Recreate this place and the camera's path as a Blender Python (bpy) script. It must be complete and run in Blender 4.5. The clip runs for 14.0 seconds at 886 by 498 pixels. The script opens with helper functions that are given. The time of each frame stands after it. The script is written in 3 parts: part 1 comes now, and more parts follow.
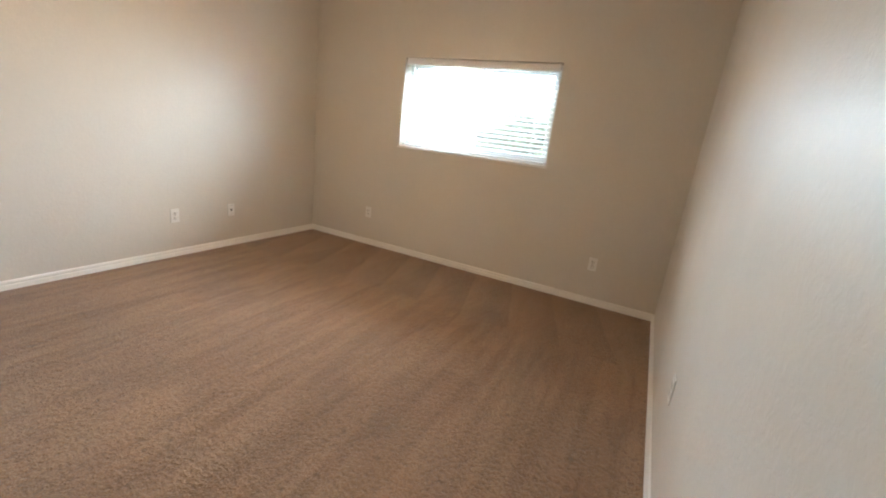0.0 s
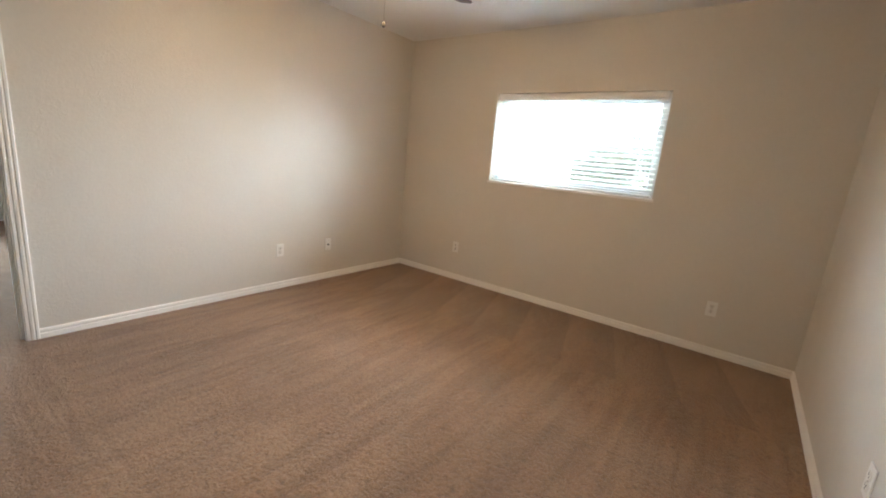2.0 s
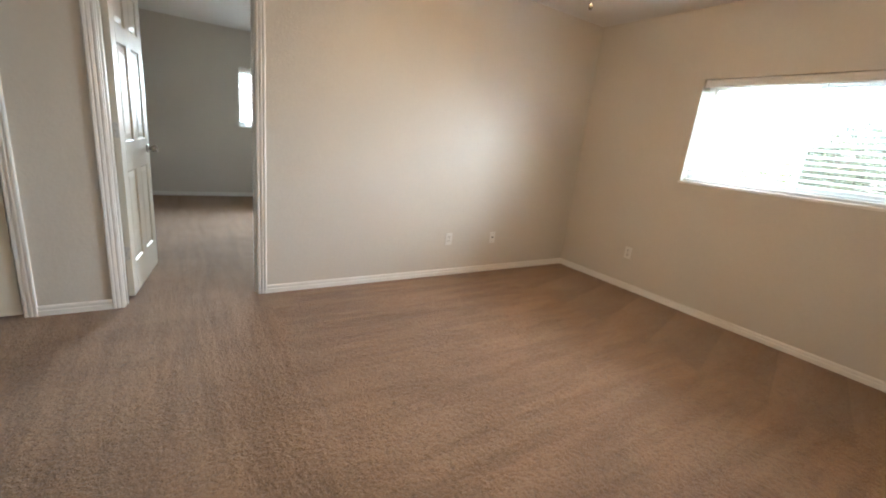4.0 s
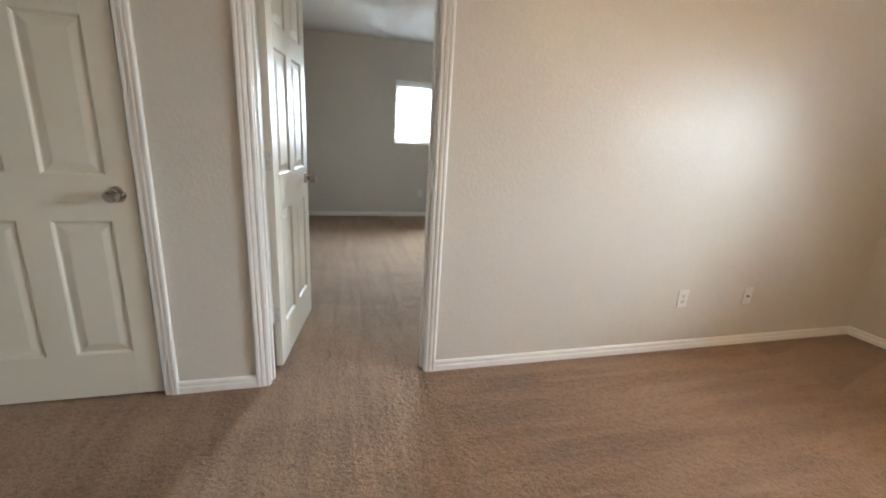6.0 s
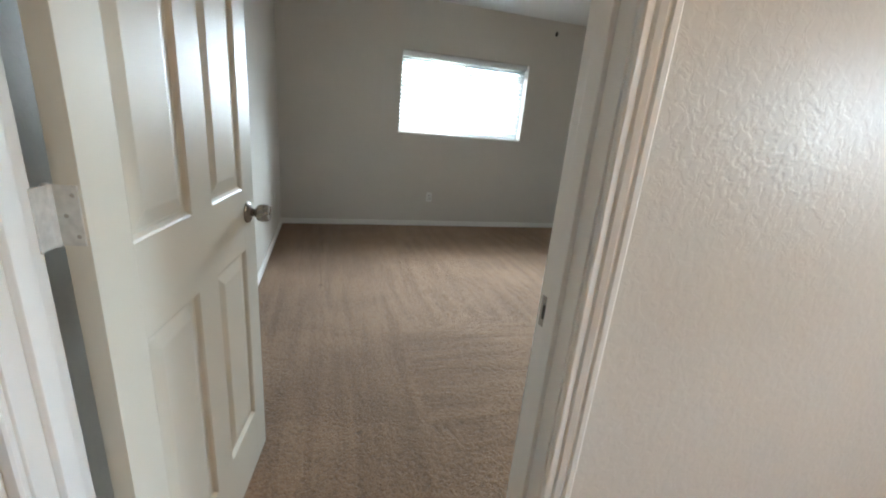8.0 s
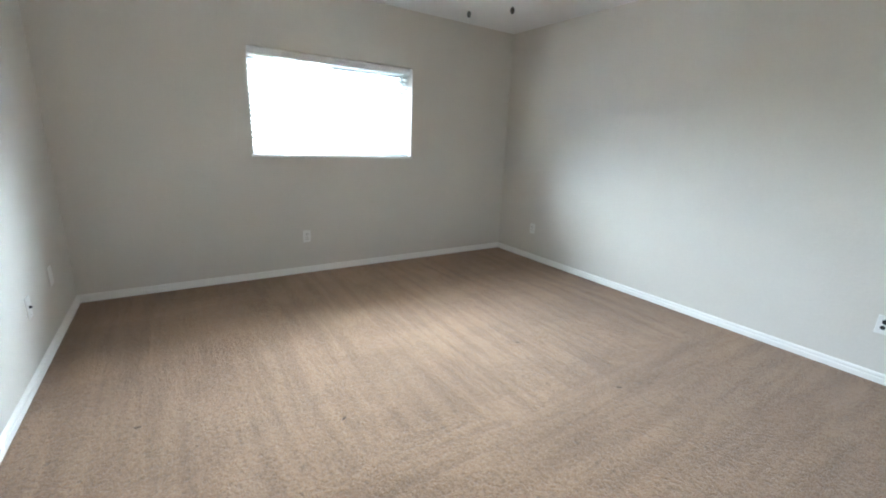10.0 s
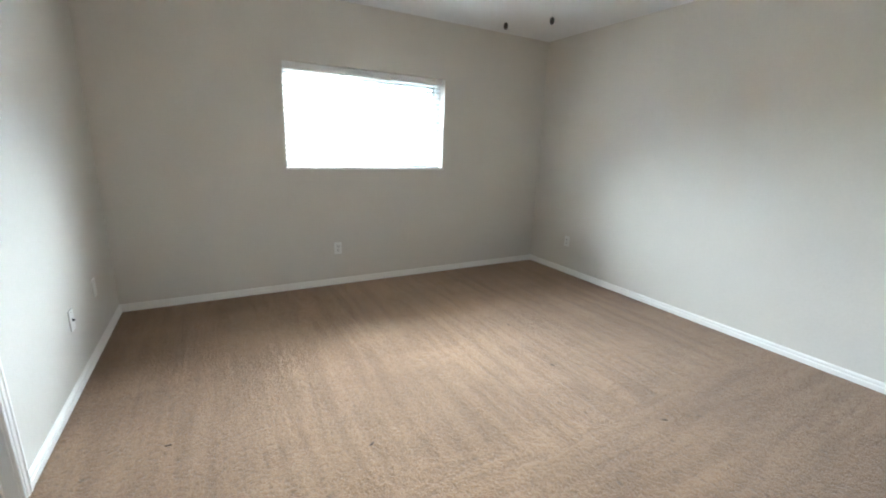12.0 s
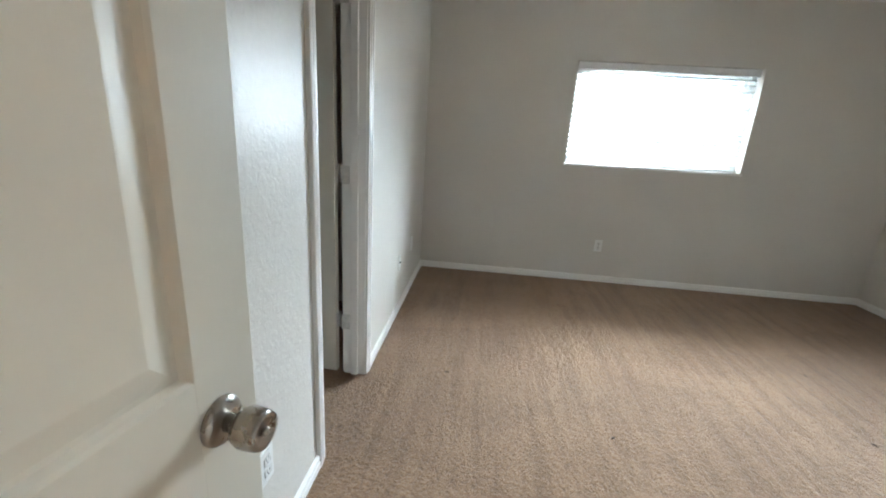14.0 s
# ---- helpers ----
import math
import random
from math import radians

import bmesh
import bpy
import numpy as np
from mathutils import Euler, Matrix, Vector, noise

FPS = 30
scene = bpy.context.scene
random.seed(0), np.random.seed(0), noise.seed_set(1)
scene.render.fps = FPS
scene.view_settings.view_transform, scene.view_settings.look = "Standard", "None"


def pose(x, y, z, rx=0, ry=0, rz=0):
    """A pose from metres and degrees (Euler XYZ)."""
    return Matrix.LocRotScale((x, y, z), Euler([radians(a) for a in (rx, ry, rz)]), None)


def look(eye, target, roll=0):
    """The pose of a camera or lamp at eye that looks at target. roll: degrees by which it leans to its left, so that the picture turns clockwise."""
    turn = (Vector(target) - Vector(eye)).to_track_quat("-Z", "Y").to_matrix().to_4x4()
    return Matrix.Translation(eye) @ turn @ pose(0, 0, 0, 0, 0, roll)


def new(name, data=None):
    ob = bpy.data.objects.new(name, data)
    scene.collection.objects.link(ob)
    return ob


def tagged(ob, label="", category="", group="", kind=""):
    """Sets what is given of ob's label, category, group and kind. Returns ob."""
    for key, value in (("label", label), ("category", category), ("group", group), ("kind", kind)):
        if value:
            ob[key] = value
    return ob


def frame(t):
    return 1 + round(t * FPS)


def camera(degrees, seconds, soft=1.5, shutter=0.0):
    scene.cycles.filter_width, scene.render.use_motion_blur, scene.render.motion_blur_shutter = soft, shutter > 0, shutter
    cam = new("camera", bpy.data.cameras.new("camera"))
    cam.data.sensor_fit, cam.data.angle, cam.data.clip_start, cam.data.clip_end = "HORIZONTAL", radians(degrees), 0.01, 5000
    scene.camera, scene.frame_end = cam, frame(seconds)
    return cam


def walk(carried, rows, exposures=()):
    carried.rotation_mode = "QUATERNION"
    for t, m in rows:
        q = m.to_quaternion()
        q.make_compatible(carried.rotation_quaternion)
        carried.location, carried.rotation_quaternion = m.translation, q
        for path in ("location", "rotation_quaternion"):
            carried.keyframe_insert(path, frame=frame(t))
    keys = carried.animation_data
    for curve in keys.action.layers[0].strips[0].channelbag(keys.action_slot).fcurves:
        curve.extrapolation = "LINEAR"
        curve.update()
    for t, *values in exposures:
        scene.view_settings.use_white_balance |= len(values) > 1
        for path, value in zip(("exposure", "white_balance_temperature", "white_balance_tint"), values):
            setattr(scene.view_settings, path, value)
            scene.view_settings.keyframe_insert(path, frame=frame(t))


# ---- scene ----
cam = camera(94.5, 14.0, soft=2.0)
PATH = [
    (0, (-0.085, 0.103, 1.285), (-0.912, 1.842, 0.744), 7.0),
    (0.5, (-0.191, 0.155, 1.261), (-0.882, 1.96, 0.747), 5.2),
    (1, (-0.244, 0.149, 1.268), (-1.024, 1.93, 0.797), 5.8),
    (1.5, (-0.274, 0.13, 1.271), (-1.208, 1.845, 0.841), 5.4),
    (2, (-0.305, 0.098, 1.281), (-1.45, 1.681, 0.853), 5.3),
    (2.5, (-0.374, 0.044, 1.28), (-1.73, 1.439, 0.816), 5.5),
    (3, (-0.408, 0.015, 1.271), (-1.888, 1.267, 0.779), 5.7),
    (3.5, (-0.407, 0.033, 1.273), (-1.951, 1.2, 0.767), 5.8),
    (4, (-0.486, 0.02, 1.243), (-2.094, 1.093, 0.729), 6.2),
    (6.5, (-1.983, 0.014, 1.257), (-3.854, 0.475, 0.723), 3.1),
    (7, (-2.334, -0.023, 1.245), (-4.195, 0.463, 0.695), 3.3),
    (7.5, (-2.653, -0.018, 1.264), (-4.5, 0.426, 0.639), 4.6),
    (8, (-3.005, 0.067, 1.266), (-4.833, 0.621, 0.673), 5.2),
    (8.3, (-3.23, 0.115, 1.235), (-5.014, 0.792, 0.634), 4.0),
    (8.5, (-3.343, 0.105, 1.275), (-5.085, 0.917, 0.726), 3.5),
    (9, (-3.642, 0.160, 1.294), (-5.311, 1.117, 0.748), 2.8),
    (11.5, (-4.06, 0.354, 1.327), (-5.634, 1.509, 0.891), 2.0),
    (12, (-4.058, 0.318, 1.341), (-5.75, 1.266, 0.854), 2.0),
    (12.5, (-4.033, 0.285, 1.335), (-5.836, 0.983, 0.823), 2.2),
    (13, (-4.022, 0.246, 1.327), (-5.903, 0.669, 0.797), 2.3),
    (13.5, (-4.006, 0.21, 1.315), (-5.929, 0.333, 0.779), 2.8),
    (14, (-3.938, 0.142, 1.317), (-5.855, -0.02, 0.769), 3.6),
]

EXPOSURES = [
    (0.0, 5.3, 5950, 8), (2.0, 5.25, 5950, 8), (4.2, 5.2, 6050, 9), (6.5, 5.25, 5950, 9), (7.5, 5.05, 5950, 9),
    (8.3, 5.15, 5800, 8), (9.0, 5.75, 5500, 8), (11.5, 5.75, 5850, 9), (14.0, 5.5, 5850, 9),
]
walk(cam, [(t, look(eye, target, roll)) for t, eye, target, roll in PATH], EXPOSURES)

# ---- plan ----
W1, E1, N1, S1 = -3.541, 0.176, 3.69, -1.80
W2, E2, N2, S2 = -7.832, -3.655, 3.68, -0.41
CEILING = 2.49
D_LO, D_HI, DOOR_H = -0.300, 0.470, 2.05
C_LO, C_HI = -1.505, -0.765
B_LO, B_HI = -5.868, -5.275
WIN1 = (-2.418, -0.923, 1.114, 1.937)
WIN2 = (0.877, 2.390, 1.118, 1.975)
T = 0.16

# ---- daylight ----
SUN_UP, SUN_TURN = radians(58), radians(150)
world = bpy.data.worlds.new("sky")
scene.world = world
world.use_nodes = True
wn = world.node_tree
sky = wn.nodes.new("ShaderNodeTexSky")
sky.sky_type, sky.sun_disc = "NISHITA", False
sky.sun_elevation, sky.sun_rotation = SUN_UP, SUN_TURN
sky.dust_density, sky.air_density = 4.0, 1.0
wn.links.new(sky.outputs[0], wn.nodes["Background"].inputs[0])
wn.nodes["Background"].inputs[1].default_value = 0.15
sun = new("sun", bpy.data.lights.new("sun", "SUN"))
sun.data.energy, sun.data.angle, sun.data.color = 2.2, radians(0.5), (1.0, 0.95, 0.88)
sun_from = Vector((math.sin(SUN_TURN) * math.cos(SUN_UP), math.cos(SUN_TURN) * math.cos(SUN_UP), math.sin(SUN_UP)))
sun.matrix_world = look(sun_from * 40, (0, 0, 0))


def skylight(x, y, z, turn, lean, width, height, watts):
    """The sky's light just outside a window: x, y, z is the middle of its top edge; it leans out towards its foot."""
    lamp = new("skylight", bpy.data.lights.new("skylight", "AREA"))
    lamp.data.shape, lamp.data.size, lamp.data.size_y = "RECTANGLE", width, height
    lamp.data.energy, lamp.data.color = watts, (0.84, 0.945, 1.0)
    lamp.data.spread = radians(126)
    lamp.matrix_world = pose(x, y, z, 0, 0, turn) @ pose(0, 0, 0, 90 - lean) @ pose(0, -height / 2, 0)


# the first window shows trees low in its eastern half, so the sky there is the upper part alone
skylight(-2.05, 3.862, 1.925, 180, 40, 0.76, 1.10, 4.7)
skylight(-1.30, 3.862, 1.925, 180, 38, 0.76, 0.52, 2.3)
skylight(-8.004, 1.634, 1.965, -90, 52, 1.56, 1.30, 20.0)


# ---- materials ----
def material(name, rough=0.5, metal=0.0, spec=0.5):
    m = bpy.data.materials.new(name)
    m.use_nodes = True
    b = m.node_tree.nodes["Principled BSDF"]
    b.inputs["Roughness"].default_value = rough
    b.inputs["Metallic"].default_value = metal
    b.inputs["Specular IOR Level"].default_value = spec
    return m, m.node_tree, b


def node(nt, kind, **values):
    n = nt.nodes.new(kind)
    for key, value in values.items():
        n.inputs[key.replace("_", " ")].default_value = value
    return n


def coords(nt, scale=(1, 1, 1), turn=(0, 0, 0)):
    tc = nt.nodes.new("ShaderNodeNewGeometry")
    mp = nt.nodes.new("ShaderNodeMapping")
    mp.inputs["Scale"].default_value = scale
    mp.inputs["Rotation"].default_value = [radians(a) for a in turn]
    nt.links.new(tc.outputs["Position"], mp.inputs["Vector"])
    return mp.outputs["Vector"]


def noise_at(nt, where, scale, detail=3.0, rough=0.5, distort=0.0):
    n = node(nt, "ShaderNodeTexNoise", Scale=scale, Detail=detail, Roughness=rough, Distortion=distort)
    nt.links.new(where, n.inputs["Vector"])
    return n.outputs["Fac"]


def ramp(nt, fac, stops):
    r = nt.nodes.new("ShaderNodeValToRGB")
    while len(r.color_ramp.elements) < len(stops):
        r.color_ramp.elements.new(0.5)
    for e, (p, c) in zip(r.color_ramp.elements, stops):
        e.position, e.color = p, (*c, 1) if isinstance(c, tuple) else (c, c, c, 1)
    nt.links.new(fac, r.inputs["Fac"])
    return r.outputs["Color"]


def mix(nt, mode, fac, a, b):
    n = nt.nodes.new("ShaderNodeMix")
    n.data_type, n.blend_type = "RGBA", mode
    for sock, v in ((n.inputs[0], fac), (n.inputs[6], a), (n.inputs[7], b)):
        if hasattr(v, "is_linked"):
            nt.links.new(v, sock)
        elif isinstance(v, tuple):
            sock.default_value = (*v, 1)
        else:
            sock.default_value = v
    return n.outputs[2]


def bump(nt, b, height, strength, distance, under=None):
    n = node(nt, "ShaderNodeBump", Strength=strength, Distance=distance)
    nt.links.new(height, n.inputs["Height"])
    if under:
        nt.links.new(under, n.inputs["Normal"])
    nt.links.new(n.outputs[0], b.inputs["Normal"])
    return n.outputs[0]


def wall_paint(name, base, rough, knock, spec=0.5):
    """Rolled paint over a hand-sprayed knockdown texture."""
    m, nt, b = material(name, rough, 0, spec)
    p = coords(nt)
    stain = noise_at(nt, p, 1.1, 4)
    fine = noise_at(nt, p, 60, 3)
    c = mix(nt, "MULTIPLY", 1.0, base, ramp(nt, stain, [(0.3, 0.95), (0.7, 1.0)]))
    c = mix(nt, "MULTIPLY", 1.0, c, ramp(nt, fine, [(0.3, 0.97), (0.7, 1.0)]))
    nt.links.new(c, b.inputs["Base Color"])
    blobs = ramp(nt, noise_at(nt, p, 48, 4, 0.55, 0.6), [(0.44, 0.0), (0.58, 1.0)])
    n1 = bump(nt, b, blobs, knock, 0.0022)
    bump(nt, b, noise_at(nt, p, 260, 2), 0.12 * knock, 0.0008, n1)
    r = ramp(nt, noise_at(nt, p, 4, 3), [(0.3, rough - 0.05), (0.7, rough + 0.06)])
    nt.links.new(r, b.inputs["Roughness"])
    return m


def enamel(name, base, rough):
    """Brushed gloss paint on doors and trim, slightly soiled."""
    m, nt, b = material(name, rough)
    p = coords(nt)
    c = mix(nt, "MULTIPLY", 1.0, base, ramp(nt, noise_at(nt, p, 1.8, 3, 0.5), [(0.2, (0.95, 0.945, 0.93)), (0.8, 1.0)]))
    nt.links.new(c, b.inputs["Base Color"])
    grain = noise_at(nt, coords(nt, (1, 1, 0.05)), 220, 3)
    bump(nt, b, grain, 0.12, 0.0006)
    return m


def carpet():
    m, nt, b = material("carpet_pile", 0.95, 0, 0.12)
    p = coords(nt)
    tuft = noise_at(nt, p, 165, 3, 0.65)
    clump = noise_at(nt, p, 58, 4, 0.6, 0.4)
    # passes of the vacuum cleaner, made at right angles to each room's window
    pass_a = noise_at(nt, coords(nt, (9.5, 0.8, 1), (0, 0, 6)), 1.4, 4, 0.55, 0.25)
    pass_b = noise_at(nt, coords(nt, (0.8, 9.5, 1), (0, 0, 5)), 1.4, 4, 0.55, 0.25)
    split = nt.nodes.new("ShaderNodeSeparateXYZ")
    nt.links.new(p, split.inputs[0])

    def calc(kind, a, b):
        n = nt.nodes.new("ShaderNodeMath")
        n.operation = kind
        for sock, v in zip(n.inputs, (a, b)):
            if hasattr(v, "is_linked"):
                nt.links.new(v, sock)
            else:
                sock.default_value = v
        return n.outputs[0]

    wander = calc("MULTIPLY", calc("SUBTRACT", noise_at(nt, p, 1.3, 2), 0.5), 0.5)
    east, north = calc("ADD", split.outputs[0], wander), calc("ADD", split.outputs[1], calc("MULTIPLY", wander, 0.15))
    # across the doorway and under the far window they run east to west, elsewhere north to south
    lengthwise = calc("MAXIMUM", calc("LESS_THAN", east, -5.25), calc("LESS_THAN", north, 0.52))
    brushed = mix(nt, "MIX", lengthwise, pass_a, pass_b)
    # short strokes side by side under the first room's window, one row deep
    row = calc("MULTIPLY", calc("GREATER_THAN", north, 2.72), calc("GREATER_THAN", split.outputs[0], -3.54))
    brushed = mix(nt, "MIX", calc("MULTIPLY", row, 0.75), brushed, (0.53, 0.53, 0.53))
    strokes = calc("FRACT", calc("ADD", calc("MULTIPLY", split.outputs[0], 2.7), calc("MULTIPLY", split.outputs[1], 0.75)), 0.0)
    strokes = calc("SUBTRACT", 1.0, calc("MULTIPLY", calc("MULTIPLY", strokes, row), 0.22))
    patch = noise_at(nt, coords(nt, (2.6, 1.1, 1), (0, 0, 20)), 1.0, 2, 0.4, 0.5)
    wear = noise_at(nt, p, 0.9, 5, 0.6)
    c = ramp(nt, tuft, [(0.28, (0.255, 0.149, 0.079)), (0.5, (0.355, 0.215, 0.119)), (0.72, (0.445, 0.287, 0.169))])
    c = mix(nt, "MULTIPLY", 1.0, c, ramp(nt, clump, [(0.34, 0.70), (0.53, 1.0)]))
    c = mix(nt, "MULTIPLY", 1.0, c, ramp(nt, brushed, [(0.40, (0.81, 0.795, 0.78)), (0.5, (0.925, 0.917, 0.91)), (0.58, 1.0)]))
    c = mix(nt, "MULTIPLY", 1.0, c, ramp(nt, wear, [(0.3, (0.88, 0.87, 0.86)), (0.6, 1.0)]))
    c = mix(nt, "MULTIPLY", 1.0, c, ramp(nt, patch, [(0.46, (0.89, 0.88, 0.87)), (0.54, 1.0)]))
    c = mix(nt, "MULTIPLY", 1.0, c, strokes)
    specks = ramp(nt, noise_at(nt, p, 26, 2, 0.4), [(0.25, 0.7), (0.31, 1.0)])
    c = mix(nt, "MULTIPLY", 1.0, c, specks)
    nt.links.new(c, b.inputs["Base Color"])
    b.inputs["Sheen Weight"].default_value = 0.25
    b.inputs["Sheen Roughness"].default_value = 0.5
    n1 = bump(nt, b, brushed, 0.5, 0.02)
    n2 = bump(nt, b, clump, 1.0, 0.014, n1)
    bump(nt, b, tuft, 0.9, 0.006, n2)
    return m


def plain(name, base, rough, metal=0.0, vary=0.12, scale=30, spec=0.5):
    m, nt, b = material(name, rough, metal, spec)
    p = coords(nt)
    c = mix(nt, "MULTIPLY", 1.0, base, ramp(nt, noise_at(nt, p, scale, 4), [(0.3, 1.0 - vary), (0.7, 1.0)]))
    nt.links.new(c, b.inputs["Base Color"])
    r = ramp(nt, noise_at(nt, p, scale * 2.3, 3), [(0.3, max(0.02, rough - 0.05)), (0.7, rough + 0.07)])
    nt.links.new(r, b.inputs["Roughness"])
    return m


def clear(name, through_part, rough):
    """Thin glass or insect mesh: lets light through, with a little gloss."""
    m = bpy.data.materials.new(name)
    m.use_nodes = True
    nt = m.node_tree
    nt.nodes.remove(nt.nodes["Principled BSDF"])
    tr = nt.nodes.new("ShaderNodeBsdfTransparent")
    tr.inputs[0].default_value = (*through_part, 1)
    gl = node(nt, "ShaderNodeBsdfGlossy", Roughness=rough)
    fr = node(nt, "ShaderNodeFresnel", IOR=1.45)
    mx = nt.nodes.new("ShaderNodeMixShader")
    nt.links.new(fr.outputs[0], mx.inputs[0])
    nt.links.new(tr.outputs[0], mx.inputs[1])
    nt.links.new(gl.outputs[0], mx.inputs[2])
    nt.links.new(mx.outputs[0], nt.nodes["Material Output"].inputs[0])
    return m


def screen_mesh():
    m = bpy.data.materials.new("insect_screen_mesh")
    m.use_nodes = True
    nt = m.node_tree
    b = nt.nodes["Principled BSDF"]
    b.inputs["Base Color"].default_value = (0.09, 0.09, 0.09, 1)
    b.inputs["Roughness"].default_value = 0.8
    tr = nt.nodes.new("ShaderNodeBsdfTransparent")
    mx = nt.nodes.new("ShaderNodeMixShader")
    mx.inputs[0].default_value = 0.45
    nt.links.new(tr.outputs[0], mx.inputs[1])
    nt.links.new(b.outputs[0], mx.inputs[2])
    nt.links.new(mx.outputs[0], nt.nodes["Material Output"].inputs[0])
    return m


def slat_plastic():
    """White vinyl slats, faintly translucent."""
    m, nt, b = material("slat_vinyl", 0.42)
    p = coords(nt)
    nt.links.new(mix(nt, "MULTIPLY", 1.0, (0.82, 0.82, 0.80), ramp(nt, noise_at(nt, p, 14, 3), [(0.3, 0.94), (0.7, 1.0)])), b.inputs["Base Color"])
    tl = nt.nodes.new("ShaderNodeBsdfTranslucent")
    tl.inputs[0].default_value = (0.8, 0.82, 0.8, 1)
    mx = nt.nodes.new("ShaderNodeMixShader")
    mx.inputs[0].default_value = 0.05
    nt.links.new(b.outputs[0], mx.inputs[1])
    nt.links.new(tl.outputs[0], mx.inputs[2])
    nt.links.new(mx.outputs[0], nt.nodes["Material Output"].inputs[0])
    return m


PAINT = wall_paint("greige_wall_paint", (0.655, 0.617, 0.55), 0.41, 0.16, 0.31)
CEIL = wall_paint("white_ceiling_paint", (0.80, 0.79, 0.77), 0.75, 0.7, 0.3)
TRIM = enamel("trim_enamel", (0.85, 0.83, 0.79), 0.34)
DOOR = enamel("door_enamel", (0.70, 0.66, 0.56), 0.42)
CARPET = carpet()
VINYL = plain("window_vinyl", (0.80, 0.82, 0.81), 0.35, vary=0.06)
SLAT = slat_plastic()
GLASS = clear("window_glass", (0.96, 0.98, 0.97), 0.0)
SCREEN = screen_mesh()
PLATE = plain("wall_plate_plastic", (0.80, 0.79, 0.75), 0.35, vary=0.07, scale=60)
IVORY = plain("receptacle_plastic", (0.72, 0.70, 0.65), 0.4, vary=0.06, scale=60)
DARK = plain("dark_slot", (0.015, 0.014, 0.013), 0.7)
NICKEL = plain("satin_nickel", (0.40, 0.365, 0.32), 0.28, 1.0, 0.04, 20)
PAINTED_STEEL = plain("painted_hinge_steel", (0.66, 0.64, 0.59), 0.38, 0.0, 0.22, 70)
CORD = plain("white_cord", (0.76, 0.76, 0.73), 0.8)
WALNUT = plain("dark_walnut_blade", (0.055, 0.024, 0.014), 0.35, vary=0.5, scale=22)
BRONZE = plain("dark_bronze_metal", (0.05, 0.042, 0.036), 0.38, 0.8, 0.2, 40)
FROST, frost_nodes, frost_shader = material("lit_frosted_glass", 0.45)
frost_shader.inputs["Base Color"].default_value = (0.82, 0.78, 0.70, 1)
frost_shader.inputs["Emission Color"].default_value = (1.0, 0.62, 0.31, 1)
frost_shader.inputs["Emission Strength"].default_value = 4.3
FOBMAT = plain("dark_wood_fob", (0.035, 0.028, 0.022), 0.4)
GRASS = plain("dry_lawn", (0.17, 0.16, 0.09), 0.95, vary=0.5, scale=0.6)
BARK = plain("bark", (0.14, 0.11, 0.085), 0.9, vary=0.5, scale=14)
LEAF = plain("leaf_green", (0.075, 0.09, 0.042), 0.55, vary=0.55, scale=2.2)
STUCCO = plain("pale_stucco", (0.52, 0.48, 0.42), 0.9, vary=0.15, scale=3)
SHINGLE = plain("roof_shingle", (0.20, 0.175, 0.155), 0.9, vary=0.4, scale=5)
DARKGLASS = plain("house_window_glass", (0.04, 0.05, 0.06), 0.08)


# ---- mesh helpers ----
def mesh_of(name, bm, mat, smooth=False):
    bmesh.ops.recalc_face_normals(bm, faces=bm.faces[:])
    me = bpy.data.meshes.new(name)
    bm.to_mesh(me)
    bm.free()
    me.materials.append(mat)
    if smooth:
        for f in me.polygons:
            f.use_smooth = True
    return me


def part(name, bm, mat, parent=None, label="", at=None, smooth=False):
    ob = new(name, mesh_of(name, bm, mat, smooth))
    if parent:
        ob.parent = parent
    if at is not None:
        ob.matrix_basis = at
    if label:
        ob["label"] = label
    return ob


def again(name, ob, parent, at):
    o = new(name, ob.data)
    o.parent, o.matrix_basis = parent, at
    return o


def empty(name, at):
    ob = new(name)
    ob.matrix_basis = at
    return ob


def box(bm, lo, hi, bevel=0.0):
    r = bmesh.ops.create_cube(bm, size=1.0)
    size = [b - a for a, b in zip(lo, hi)]
    mid = [(a + b) / 2 for a, b in zip(lo, hi)]
    for v in r["verts"]:
        v.co = Vector([v.co[k] * size[k] + mid[k] for k in range(3)])
    if bevel:
        edges = list({e for v in r["verts"] for e in v.link_edges})
        bmesh.ops.bevel(bm, geom=edges, offset=bevel, segments=2, affect="EDGES", profile=0.6)
    return bm


def boxes(*items, bevel=0.0):
    bm = bmesh.new()
    for lo, hi in items:
        box(bm, lo, hi, bevel)
    return bm


def lathe(profile, turn=None, n=28, bm=None):
    """Turn (radius, height) pairs round z."""
    bm = bm or bmesh.new()
    m = turn or Matrix()
    rings = []
    for r, h in profile:
        if r < 1e-6:
            rings.append([bm.verts.new(m @ Vector((0, 0, h)))])
        else:
            rings.append([bm.verts.new(m @ Vector((r * math.cos(a * math.tau / n), r * math.sin(a * math.tau / n), h))) for a in range(n)])
    for a, b in zip(rings, rings[1:]):
        for k in range(n):
            q = [a[k % len(a)], a[(k + 1) % len(a)], b[(k + 1) % len(b)], b[k % len(b)]]
            q = list(dict.fromkeys(q))
            if len(q) > 2:
                bm.faces.new(q)
    return bm


